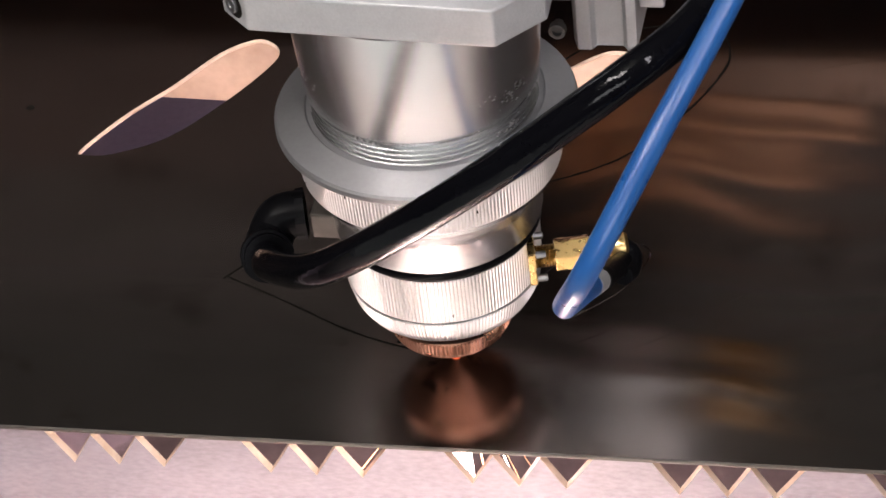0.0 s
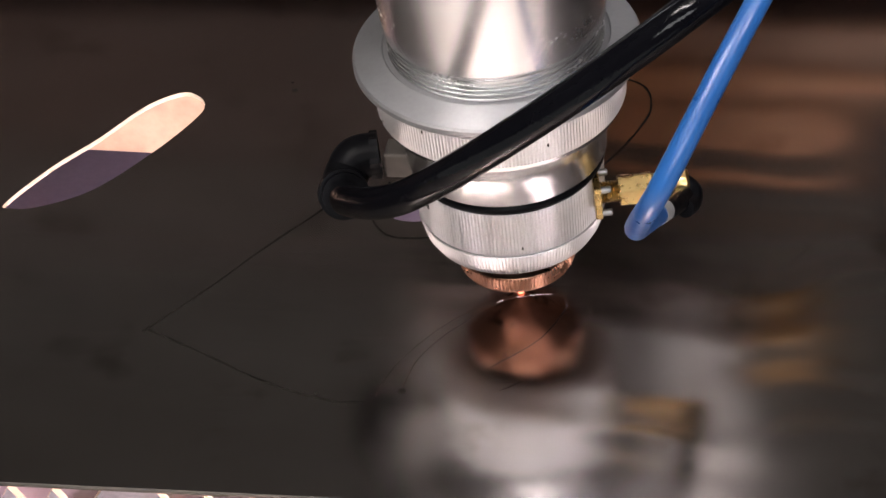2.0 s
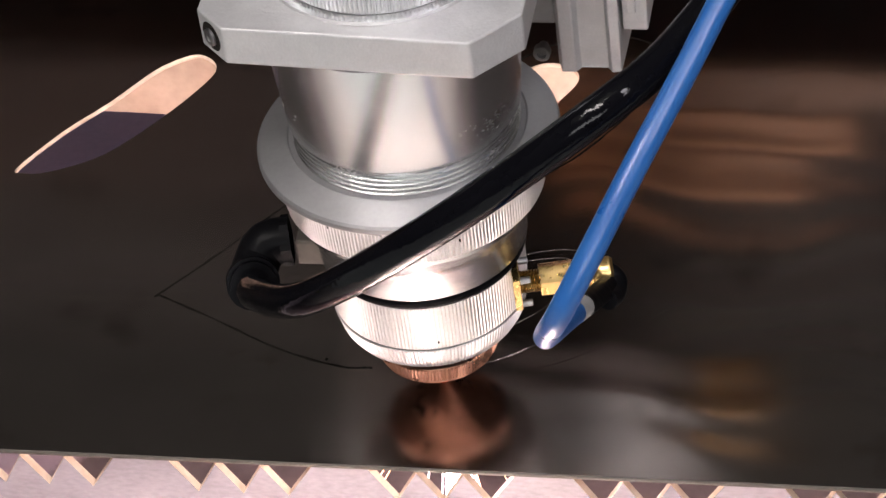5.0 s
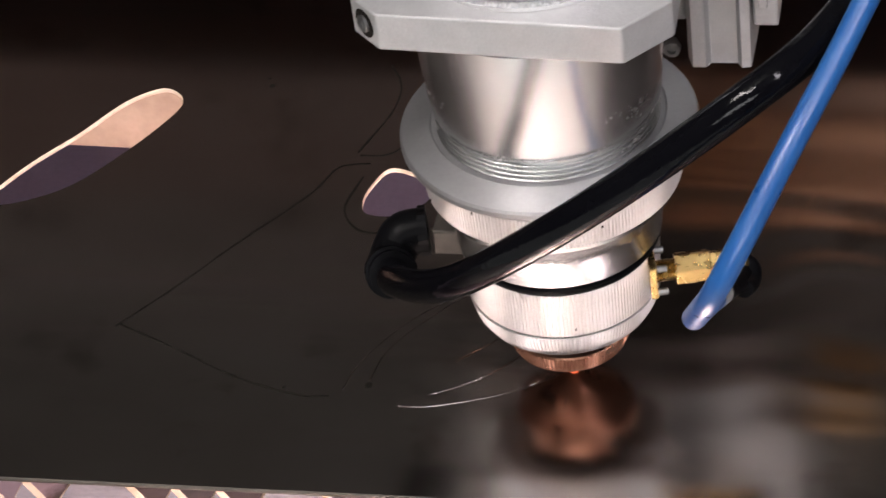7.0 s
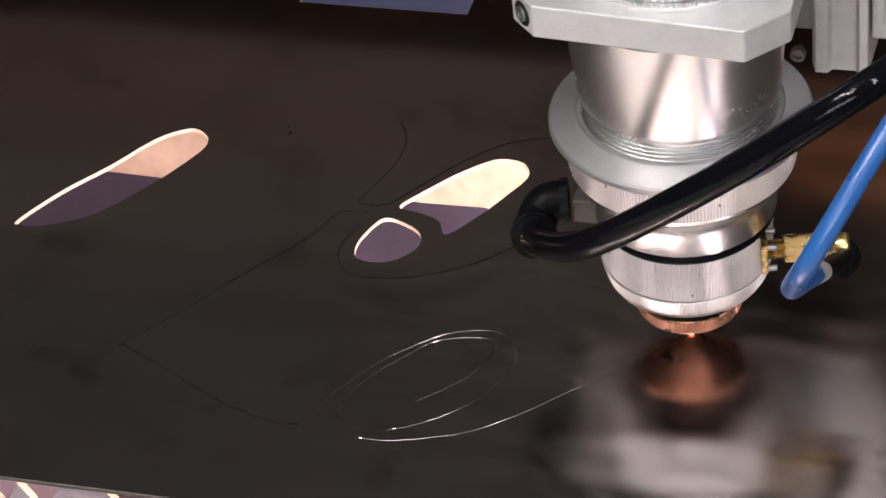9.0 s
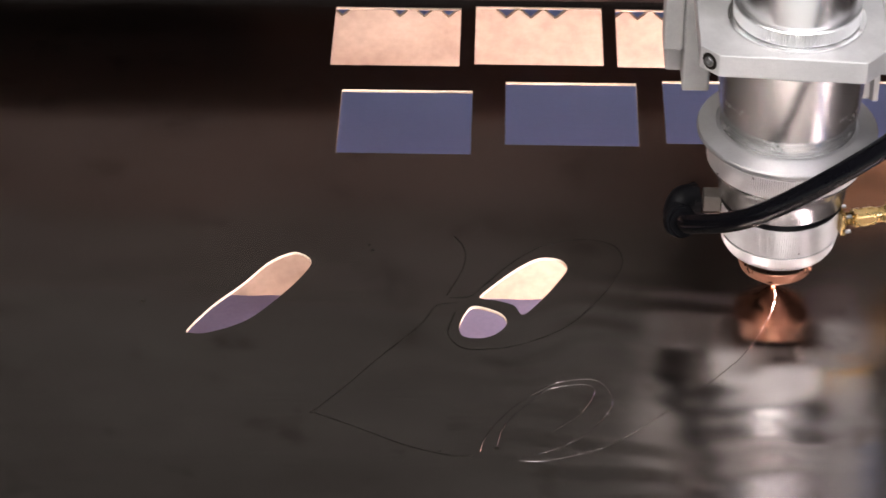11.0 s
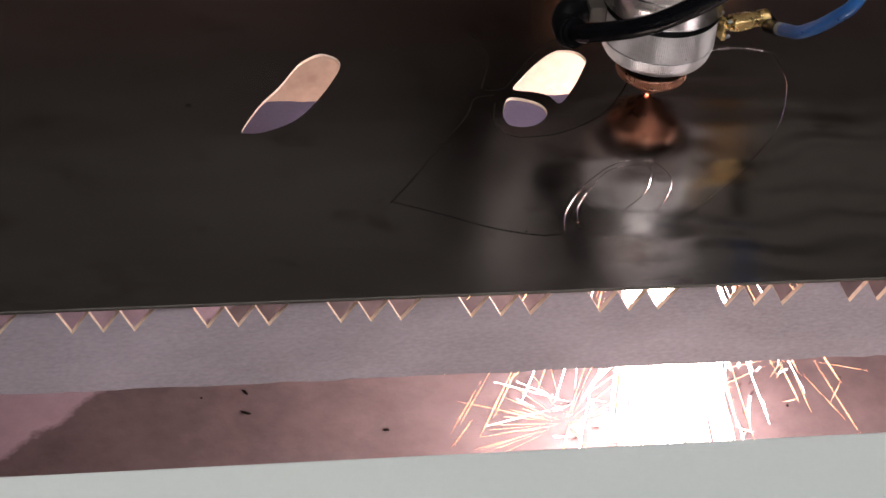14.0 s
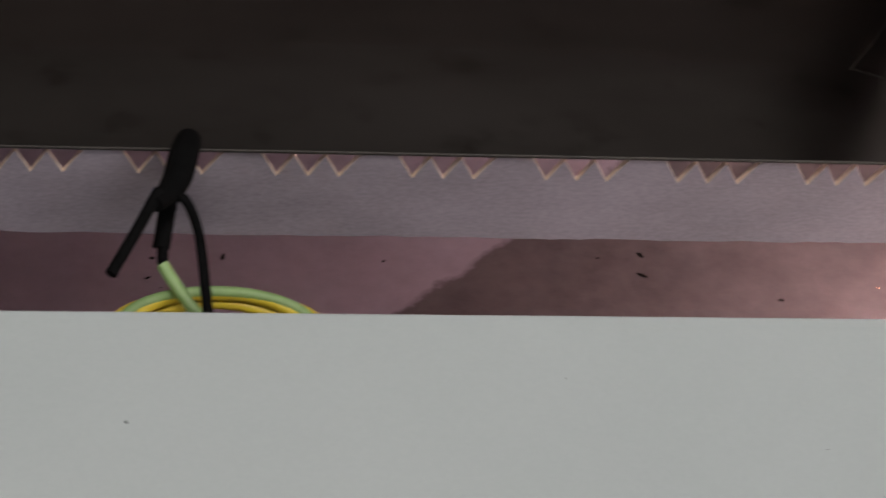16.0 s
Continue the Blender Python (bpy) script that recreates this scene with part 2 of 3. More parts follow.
def lathe(profile, segs=96):
    """Turn a list of (radius, z) in millimetres round z."""
    bm = bmesh.new()
    rings = []
    for r, z in profile:
        if r < 1e-6:
            rings.append([bm.verts.new((0, 0, z / 1000))])
        else:
            rings.append([bm.verts.new((r / 1000 * math.cos(2 * math.pi * k / segs), r / 1000 * math.sin(2 * math.pi * k / segs), z / 1000)) for k in range(segs)])
    for a, b in zip(rings, rings[1:]):
        for k in range(segs):
            j = (k + 1) % segs
            if len(a) == 1:
                bm.faces.new((a[0], b[k], b[j]))
            elif len(b) == 1:
                bm.faces.new((a[k], a[j], b[0]))
            else:
                bm.faces.new((a[k], a[j], b[j], b[k]))
    return bm


def knurled(r0, r1, z0, z1, ridges, depth=0.35, chamfer=0.6, bore=None, taper=None):
    """A ring with upright ridges: lower radius r0 at z0, upper r1 at z1, millimetres; taper adds ridged levels (radius, z) at its foot."""
    bm = bmesh.new()
    segs = ridges * 4
    foot = [(r, z, 1) for r, z in taper] if taper else [(r0 - chamfer, z0, 0), (r0, z0 + chamfer, 1)]
    bore = bore or min(r0, r1) * 0.6
    levels = [(bore, foot[0][1], 0)] + foot + [(r1, z1 - chamfer, 1), (r1 - chamfer, z1, 0), (bore, z1, 0)]
    rings = []
    for r, z, cut in levels:
        ring = []
        for k in range(segs):
            q = r - (depth if cut and k % 4 in (0, 1) else 0)
            a = 2 * math.pi * k / segs
            ring.append(bm.verts.new((q / 1000 * math.cos(a), q / 1000 * math.sin(a), z / 1000)))
        rings.append(ring)
    for a, b in zip(rings, rings[1:]):
        for k in range(segs):
            j = (k + 1) % segs
            bm.faces.new((a[k], a[j], b[j], b[k]))
    return bm


def prism(outline, z0, z1, bevel=0.0):
    """Extrude an outline of (x, y) from z0 to z1, metres."""
    bm = bmesh.new()
    low = [bm.verts.new((x, y, z0)) for x, y in outline]
    high = [bm.verts.new((x, y, z1)) for x, y in outline]
    n = len(outline)
    bm.faces.new(low[::-1])
    bm.faces.new(high)
    for k in range(n):
        j = (k + 1) % n
        bm.faces.new((low[k], low[j], high[j], high[k]))
    if bevel:
        bmesh.ops.bevel(bm, geom=list(bm.edges), offset=bevel, segments=2, affect="EDGES", profile=0.5)
    return bm


def spline(points, per=8):
    """A smooth run of points through the given ones."""
    c = [Vector(p) for p in points]
    c = [2 * c[0] - c[1]] + c + [2 * c[-1] - c[-2]]
    out = []
    for i in range(1, len(c) - 2):
        a, b, d, e = c[i - 1:i + 3]
        for k in range(per):
            u = k / per
            out.append(0.5 * (2 * b + (d - a) * u + (2 * a - 5 * b + 4 * d - e) * u * u + (3 * b - a - 3 * d + e) * u ** 3))
    return out + [c[-2]]


def tube(points, radius, segs=16, taper=None):
    """A round tube along points (metres), with closed ends."""
    bm = bmesh.new()
    pts = [Vector(p) for p in points]
    side = None
    rings = []
    for i, p in enumerate(pts):
        d = (pts[min(i + 1, len(pts) - 1)] - pts[max(i - 1, 0)]).normalized()
        if side is None:
            side = d.orthogonal().normalized()
        side = (side - d * side.dot(d)).normalized()
        up = d.cross(side)
        r = radius * (taper(i / (len(pts) - 1)) if taper else 1)
        rings.append([bm.verts.new(p + r * (math.cos(2 * math.pi * k / segs) * side + math.sin(2 * math.pi * k / segs) * up)) for k in range(segs)])
    for a, b in zip(rings, rings[1:]):
        for k in range(segs):
            j = (k + 1) % segs
            bm.faces.new((a[k], a[j], b[j], b[k]))
    bm.faces.new(rings[0][::-1])
    bm.faces.new(rings[-1])
    return bm


def moved(bm, m):
    bmesh.ops.transform(bm, matrix=m, verts=bm.verts)
    return bm


# ---- the cut: path of the cutting head over the sheet, in millimetres ----
HEAD = [
    (0, 148, 36), (0.5, 151, 49), (1, 159, 63), (1.5, 168, 73), (2, 180, 82), (2.5, 194, 83), (3, 200, 71), (3.5, 195, 58),
    (4, 187, 48), (4.4, 177, 41), (4.8, 166, 36), (5.2, 164, 34), (5.6, 172, 34), (6, 183, 37), (6.5, 195, 42), (7, 207, 51),
    (7.5, 217, 61), (8, 228, 71), (8.5, 237, 81), (9, 247, 93), (9.2, 251, 98), (9.7, 258, 110), (10.2, 263.5, 123),
    (10.7, 268, 138), (11.3, 268, 155), (11.5, 266, 159), (12, 252, 163), (12.5, 237, 160), (13, 225, 154), (13.5, 213, 143),
    (14, 204, 130), (14.5, 198, 116), (15, 192, 101), (15.5, 186, 88), (16, 180, 76),
]


KERF = 0.00017  # half width
THICK = 0.0015


def ribbon(points, half=KERF):
    """The outline of a narrow strip along points (metres, flat)."""
    left, right = [], []
    n = len(points)
    for i, p in enumerate(points):
        d = (points[min(i + 1, n - 1)] - points[max(i - 1, 0)]).normalized()
        s = Vector((-d.y, d.x, 0)) * half
        left.append(p + s)
        right.append(p - s)
    return left, right


def mm(points):
    return [Vector((x / 1000, y / 1000, 0)) for x, y in points]


HOLE_BLADE = [(29, 112), (31, 109.6), (39, 110.6), (53, 119), (66, 136.5), (75, 153), (76, 160), (72, 164.5), (67, 164.8), (58.5, 158), (48.5, 142.5), (38, 128.5)]
HOLE_LEAF = [(147, 136), (152, 144), (161, 155), (170, 163), (176, 164), (181, 162), (183, 156), (179, 147), (173, 136), (165, 125), (161, 131), (154, 134)]
HOLE_DROP = [(144, 130), (140, 122), (139, 115), (141, 110), (148, 109), (154, 112), (158, 118), (157, 124), (152, 128)]
WING = [(82, 60.2), (94, 76), (107, 95), (123, 117), (128.5, 129), (133, 131.4), (138, 132)]
WING_TIP = [(135.5, 178.5), (139, 172), (140.6, 165), (139.8, 156), (136.6, 146), (133.4, 137)]
WING_LOW = [(83, 61), (101, 52), (120, 42), (137, 36.5), (145.5, 36.5)]
AROUND = [(134.4, 135.6), (142.5, 136.5), (149, 144.5), (160, 160), (171, 171), (175, 173), (183, 176), (194, 177), (203, 173), (206, 165), (205, 156), (197, 138), (182, 117), (163, 105), (150, 102), (140, 103), (134.5, 112), (137, 126)]
INNER = [(155, 43), (157, 53), (162, 62), (166, 67), (175, 77), (187, 80.5), (192, 79), (192.5, 74), (187, 62), (176, 51)]


def square(x, y, w=59.5, d=51):
    return [(x, y), (x + w, y), (x + w, y + d), (x, y + d)]


def stadium(x, y, w, d):
    """An upright slot with half-round ends, lower left corner at x, y."""
    r = w / 2
    out = [(x + r + r * math.cos(math.pi + math.pi * k / 14), y + r * 0.72 + r * 0.72 * math.sin(math.pi + math.pi * k / 14)) for k in range(15)]
    return out + [(x + r + r * math.cos(math.pi * k / 14), y + d - r + r * math.sin(math.pi * k / 14)) for k in range(15)]


HOLES = [square(75.5, 311), square(142, 313), square(208, 312)]
HOLES += [square(82, 239.5), square(156.5, 247.5), square(228, 250), square(298, 252), square(367, 248)]
HOLES += [square(144, 372), square(211, 372), square(77, 372)]
HOLES += [stadium(289, 310, 28, 56), stadium(318, 310, 28, 56), stadium(347, 311, 28, 56)]


def closed_smooth(points, per=5):
    c = [Vector((x, y, 0)) for x, y in points]
    n, out = len(c), []
    for i in range(n):
        a, b, d, e = c[i - 1], c[i], c[(i + 1) % n], c[(i + 2) % n]
        for k in range(per):
            u = k / per
            out.append(0.5 * (2 * b + (d - a) * u + (2 * a - 5 * b + 4 * d - e) * u * u + (3 * b - a - 3 * d + e) * u ** 3))
    return [(p.x, p.y) for p in out]


CUTS = [(0.15, 4.6), (5.2, 15.2)]


def cut_points(t0, t1, step=0.1):
    """Points of the head's smooth way from t0 to t1, with their times."""
    n = round((t1 - t0) / step)
    rows = [(t, Vector((x / 1000, y / 1000, 0))) for t, x, y in HEAD]
    out = []
    for k in range(n + 1):
        t = t0 + (t1 - t0) * k / n
        i = max(j for j in range(len(rows) - 1) if rows[j][0] <= t + 1e-9)
        pts = [rows[min(max(i + s, 0), len(rows) - 1)][1] for s in (-1, 0, 1, 2)]
        a, b, d, e = pts
        u = (t - rows[i][0]) / (rows[i + 1][0] - rows[i][0])
        out.append((t, 0.5 * (2 * b + (d - a) * u + (2 * a - 5 * b + 4 * d - e) * u * u + (3 * b - a - 3 * d + e) * u ** 3)))
    return out


def steel_sheet():
    """The sheet with its finished openings and the narrow cuts."""
    cu = bpy.data.curves.new("outline", "CURVE")
    cu.dimensions, cu.fill_mode, cu.extrude = "2D", "BOTH", THICK / 2

    def ring(points):
        sp = cu.splines.new("POLY")
        sp.points.add(len(points) - 1)
        for q, (x, y) in zip(sp.points, points):
            q.co = (x, y, 0, 1)
        sp.use_cyclic_u = True

    ring([(-1.1, 0.0021), (1.3, 0.0021), (1.3, 0.9), (-1.1, 0.9)])
    for h in (HOLE_BLADE, HOLE_LEAF, HOLE_DROP):
        ring([(x / 1000, y / 1000) for x, y in (closed_smooth(h))])
    for h in HOLES:
        ring([(x / 1000, y / 1000) for x, y in h])
    burnt = [spline(mm(w)) for w in (WING, WING_TIP, WING_LOW, AROUND)]
    lines = burnt + [spline(mm(INNER))]
    lines += [[p for _, p in cut_points(*c)] for c in CUTS]
    for line in lines:
        left, right = ribbon(line)
        ring([(p.x, p.y) for p in left + right[::-1]])
    ob = new("outline", cu)
    bpy.context.view_layer.update()
    me = bpy.data.meshes.new_from_object(ob.evaluated_get(bpy.context.evaluated_depsgraph_get()))
    bpy.data.objects.remove(ob)
    bm = bmesh.new()
    bm.from_mesh(me)
    bpy.data.meshes.remove(me)
    bmesh.ops.remove_doubles(bm, verts=bm.verts, dist=1e-6)
    moved(bm, Matrix.Translation((0, 0, -THICK / 2)))
    sheet = part("steel_sheet", bm, SHEET)
    sheet.data.materials.append(SHEARED)
    sheet.data.materials.append(LIT_CUT_EDGE)
    rims = [Vector((x, y, 0)) for h in (HOLE_BLADE, HOLE_LEAF, HOLE_DROP) for x, y in closed_smooth(h, 24)]
    for f in sheet.data.polygons:
        if abs(f.normal.z) < 0.3:
            c = Vector((f.center.x, f.center.y, 0))
            opening = c.y > 0.2 or any((c * 1000 - r).length < 0.7 for r in rims)
            f.material_index = 2 if opening else int(c.y < 0.003)
    rng = random.Random(11)
    for line in burnt:
        bm = bmesh.new()
        rows = []
        for n, p in enumerate(line):
            d = (line[min(n + 1, len(line) - 1)] - line[max(n - 1, 0)]).normalized()
            side = Vector((-d.y, d.x, 0))
            w = rng.uniform(0.00022, 0.00042)
            off = side * rng.uniform(-0.00008, 0.00008)
            rows.append([bm.verts.new(p + off + side * a + Vector((0, 0, c))) for a, c in ((-w, 0.00003), (-0.4 * w, 0.00009), (0.4 * w, 0.00009), (w, 0.00003), (0, -0.0012))])
        for a, b in zip(rows, rows[1:]):
            for k in range(5):
                q = (k + 1) % 5
                bm.faces.new((a[k], a[q], b[q], b[k]))
        part("slag_line", bm, SLAG, sheet, "dark slag left in the cut")
    for x, y, r in ((155, 41, 1.0), (133, 39, 0.5), (101.5, 167.5, 0.9), (9, 130, 1.2), (100, 171, 0.5)):
        bm = lathe([(0, 0.02), (r * 0.6, 0.16), (r, 0.06), (r * 1.1, -0.2)], 14)
        part("pierce_mark", moved(bm, Matrix.Translation((x / 1000, y / 1000, 0))), SLAG, sheet, "small burnt pierce mark", 60)
    return tagged(sheet, "thin bare steel sheet with cut-out openings lying on toothed slats", "metal sheet")


# ---- the machine ----
def slat(y, mat, name="support_slat"):
    """An upright toothed strip on which the sheet rests; teeth come in groups of three notches."""
    top, low, foot = -THICK - 0.0002, -0.0130 if y < 0.1 else -0.0085, -0.0418 if y < 0.1 else -0.039
    pts = []
    for n in range(-18, 22):
        x = 0.0035 + 0.051 * n
        pts.append((x - 0.0067, top))
        for k in range(3):
            c = x + k * 0.01165
            pts.append((c, low))
            pts.append((c + 0.0058, top - 0.0013) if k < 2 else (c + 0.0076, top))
    edge = [(-1.0, top)] + pts + [(1.2, top)]
    bm = bmesh.new()
    t = 0.0012
    rng = random.Random(round(y * 1000))
    cols = []
    for a, b in edge:
        ragged = foot + rng.uniform(-0.0003, 0.0006)
        cols.append([bm.verts.new((a, y + q, c)) for q in (-t, t) for c in (b, ragged)])
    for (fa, fb, ba, bb), (ga, gb, ha, hb) in zip(cols, cols[1:]):
        bm.faces.new((fa, fb, gb, ga))
        bm.faces.new((ba, ha, hb, bb))
        bm.faces.new((fa, ga, ha, ba))
        bm.faces.new((fb, bb, hb, gb))
    ob = part(name, bm, mat)
    ob.data.materials.append(LIT_CUT_EDGE)
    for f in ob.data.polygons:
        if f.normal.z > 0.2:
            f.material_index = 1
    label = "grey steel support slat with triple notches under the sheet" if y < 0.1 else "tan steel support slat with triple notches under the sheet, spark light in its colour"
    return tagged(ob, label, "support slat", "support slats")


def structure(name, bm, mat, label):
    return tagged(part(name, bm, mat), label, name.split("_")[0], kind="structure")


def build_room():
    structure("floor", a_box(-3, 3, -3, 3, -0.95, -0.9), CONCRETE, "grey concrete workshop floor below the machine")
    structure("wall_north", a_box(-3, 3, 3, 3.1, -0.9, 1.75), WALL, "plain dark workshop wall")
    # Unseen panels step from dark to pale to shade the sheet's reflection.
    for k, (x0, x1, mat) in enumerate(((-3, 0.1, WALL_GRADE_1), (0.1, 0.4, WALL_GRADE_2), (0.4, 1.2, WALL_GRADE_3), (1.2, 3, WALL_GRADE_4))):
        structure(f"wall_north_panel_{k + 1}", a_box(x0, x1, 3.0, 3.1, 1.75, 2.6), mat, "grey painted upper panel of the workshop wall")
    wall = a_box(-3, -0.45, -3.1, -3, -0.9, 2.6)
    for x0, x1, z0, z1 in ((1.55, 3, -0.9, 2.6), (-0.45, 1.55, -0.9, 1.2), (-0.45, 1.55, 2.0, 2.6)):
        box(wall, x0, x1, -3.1, -3, z0, z1)
    structure("wall_south", wall, WALL, "plain dark workshop wall with an opening for the fill lamp")
    # Made-up window that houses the south fill lamp.
    win = new("fill_opening_1")
    tagged(win, "unseen metal frame added round the fill lamp's opening", "window", kind="structure")
    for x0, x1, z0, z1 in ((-0.45, -0.41, 1.2, 2.0), (1.51, 1.55, 1.2, 2.0), (-0.41, 1.51, 1.2, 1.24), (-0.41, 1.51, 1.96, 2.0)):
        part("opening_frame", a_box(x0, x1, -3.09, -3.03, z0, z1), ALU_CAST, win)
    structure("wall_east", a_box(3, 3.1, -3, 3, -0.9, 2.6), WALL, "plain dark workshop wall")
    structure("wall_west", a_box(-3.1, -3, -3, 3, -0.9, 2.6), WALL, "plain dark workshop wall")
    structure("ceiling", a_box(-3, 3, -3, 3, 2.6, 2.7), ROOF, "plain grey workshop ceiling")


def machine_bed():
    bed = new("machine_bed")
    tagged(bed, "pale green painted machine bed with scrap trays inside", "machine bed")
    part("front_beam", a_box(-1.2, 1.4, -0.42, -0.0855, -0.9, -0.001, bevel=0.0012), FRAME, bed, "pale green painted steel beam")
    part("rear_beam", a_box(-1.2, 1.4, 1.0, 1.2, -0.9, -0.01, bevel=0.002), FRAME, bed)
    part("side_beam", a_box(-1.2, -1.0, -0.0855, 1.0, -0.9, -0.042), FRAME, bed)
    part("side_beam", a_box(1.2, 1.4, -0.0855, 1.0, -0.9, -0.042), FRAME, bed)
    part("scrap_tray", a_box(-1.0, 1.2, -0.0855, 0.285, -0.2, -0.19), TRAY, bed, "bare steel tray with a darker field that ends in a ragged slanting edge")
    part("scrap_tray", a_box(-1.0, 1.2, 0.2855, 0.43, -0.2, -0.19), TRAY_MAUVE, bed, "mauve steel tray")
    part("scrap_tray", a_box(-1.0, 1.2, 0.4305, 1.0, -0.2, -0.19), TRAY_BLUE, bed, "blue painted tray")
    for x, y, r in ((0.176, -0.134, 0.0008), (0.025, -0.152, 0.0006), (0.086, -0.156, 0.0009), (-0.210, -0.140, 0.0012), (-0.06, -0.118, 0.0005)):
        r *= 0.55
        bm = lathe([(0, 0.06), (r * 700, 0.04), (r * 1000, 0)], 9)
        part("paint_chip", moved(bm, Matrix.Translation((x, y, -0.001)) @ Matrix.Rotation(x * 20, 4, "Z") @ Matrix.Diagonal((1.6, 0.6, 1, 1))), SLAG, bed, "small dark chip in the paint", 60)
    return bed


def gantry():
    """The beam that carries the cutting head; its own origin is in line with the head."""
    g = new("gantry")
    tagged(g, "brown painted gantry beam that carries the cutting head", "gantry")
    part("beam", a_box(-1.2, 1.4, 0.17, 0.27, 0.030, 0.090, bevel=0.004), BROWN, g, "brown painted box beam")
    part("rail_cover", a_box(-1.2, 1.4, 0.172, 0.27, 0.0905, 0.145, bevel=0.003), BELLOWS, g, "dark bellows over the rail")
    part("carriage", a_box(-1.2, -1.02, 0.15, 0.30, -0.042, 0.0295, bevel=0.004), BROWN, g)
    part("carriage", a_box(1.22, 1.4, 0.15, 0.30, -0.042, 0.0295, bevel=0.004), BROWN, g)
    return g


BLACK_RUN = [(-0.0412, -0.0095, 0.0398), (-0.0355, -0.0255, 0.0493), (-0.0151, -0.0490, 0.0706), (0.0178, -0.0596, 0.1007), (0.0530, -0.0541, 0.1274), (0.0713, -0.0325, 0.1334), (0.088, 0.0, 0.146), (0.100, 0.04, 0.18)]
BLUE_RUN = [(0.0452, -0.0063, 0.0380), (0.0412, -0.0390, 0.0575), (0.0402, -0.0575, 0.0695), (0.0440, -0.0750, 0.0870), (0.0500, -0.0830, 0.1030), (0.0630, -0.0660, 0.1240), (0.0755, -0.0414, 0.1394), (0.090, -0.010, 0.160), (0.104, 0.03, 0.20)]


def cap_screw(parent, place, turn, r=3.2):
    """A socket cap screw whose head looks along its own z."""
    m = Matrix.Translation(place) @ turn
    bm = lathe([(0, -r), (r * 0.55, -r), (r * 0.55, 0), (r, 0), (r, r * 0.9), (r * 0.9, r), (r * 0.55, r), (r * 0.55, r * 0.4), (0, r * 0.4)], 24)
    return part("cap_screw", moved(bm, m), STEEL, parent, "steel socket cap screw", 30)


def laser_head():
    h = new("laser_head")
    tagged(h, "silver aluminium laser cutting head with copper nozzle and hoses", "cutting head")
    part("nozzle", lathe([(0.9, 1.0), (1.5, 1.0), (2.1, 1.4), (14.8, 11.8), (14.8, 12.8), (0.9, 12.8), (0.9, 1.0)], 64), COPPER, h, "copper nozzle cone", 30)
    part("nozzle_ring", knurled(15.2, 15.4, 12.2, 16.4, 104, 0.22, 0.5, 4), COPPER, h, "knurled copper nozzle ring")
    part("ceramic_seat", lathe([(4, 16.2), (12.4, 16.2), (14.2, 23.0), (4, 23.0), (4, 16.2)]), RUBBER, h, "dark insulating ring", 30)
    part("lower_ring", knurled(20.6, 24.1, 22.8, 31.0, 168, 0.2, 0.3, 8, [(20.2, 22.8), (21.6, 23.6), (23.0, 26.0)]), KNURL, h, "knurled aluminium lower ring")
    part("sensor_ring", knurled(24.0, 24.3, 31.2, 45.0, 168, 0.24, 0.4, 8), KNURL, h, "knurled aluminium sensor ring")
    part("seal_ring", lathe([(18, 45), (24.3, 45), (24.9, 46), (24.9, 47), (24.3, 48), (18, 48), (18, 45)]), RUBBER, h, "black rubber seal", 30)
    part("neck", lathe([(14, 48), (24.8, 48), (25.4, 48.6), (25.9, 56.0), (27.0, 58.6), (30.3, 63.4), (30.3, 64.6), (14, 64.6), (14, 48)]), ALU_BRIGHT, h, "smooth turned neck", 30)
    part("adjust_ring", knurled(31.2, 31.5, 64.7, 74.5, 216, 0.24, 0.6, 20), KNURL, h, "knurled aluminium adjusting ring")
    part("flange", lathe([(20, 74.5), (31.6, 74.5), (35.2, 77.5), (35.7, 78.2), (35.7, 79.4), (35.2, 80.0), (28.3, 82.0), (27.9, 81.6), (20, 81.6), (20, 74.5)]), ALU_MATTE, h, "smooth round flange", 30)
    teeth = []
    z = 81.9
    while z < 87.6:
        teeth += [(26.8, z), (26.8, z + 0.5), (26.35, z + 0.75), (26.35, z + 1.1)]
        z += 1.35
    part("thread", lathe([(20, 77.5)] + teeth + [(26.4, 88.7), (20, 88.7), (20, 77.5)]), ALU, h, "fine outer thread", 20)
    part("tube", lathe([(20, 88.8), (26.9, 88.8), (27.5, 89.4), (29.8, 119.4), (29.0, 120.4), (20, 120.4), (20, 88.8)]), ALU_BRIGHT, h, "polished aluminium tube", 25)
    out = [(-0.031, -0.0280), (0.0245, -0.0320), (0.0345, -0.0212), (0.0345, 0.028), (-0.038, 0.028), (-0.038, -0.0210)]
    part("mount_plate", prism(out, 0.1200, 0.1296, 0.0005), ALU_CAST, h, "blasted aluminium mounting plate")
    part("collar", knurled(24.6, 24.6, 130.8, 137.4, 150, 0.3, 0.7, 16), KNURL, h, "knurled collar on the plate")
    part("upper_tube", lathe([(12, 129.7), (26.6, 129.7), (26.6, 130.7), (12, 130.7), (12, 129.7)]), ALU, h, smooth=30)
    part("collar_tube", lathe([(12, 137.4), (22.4, 137.4), (22.4, 178), (12, 178), (12, 137.4)]), ALU_BRIGHT, h, smooth=30)
    # slide bracket behind the tube, with a ribbed face
    br = [(0.0265, 0.056), (0.0280, 0.0515), (0.0315, 0.0515), (0.0325, 0.0540), (0.0395, 0.0540), (0.0405, 0.0515), (0.0430, 0.0520), (0.0435, 0.075), (0.0265, 0.075)]
    part("side_bracket", prism(br, 0.0575, 0.190, 0.0003), ALU_CAST, h, "ribbed aluminium side bracket")
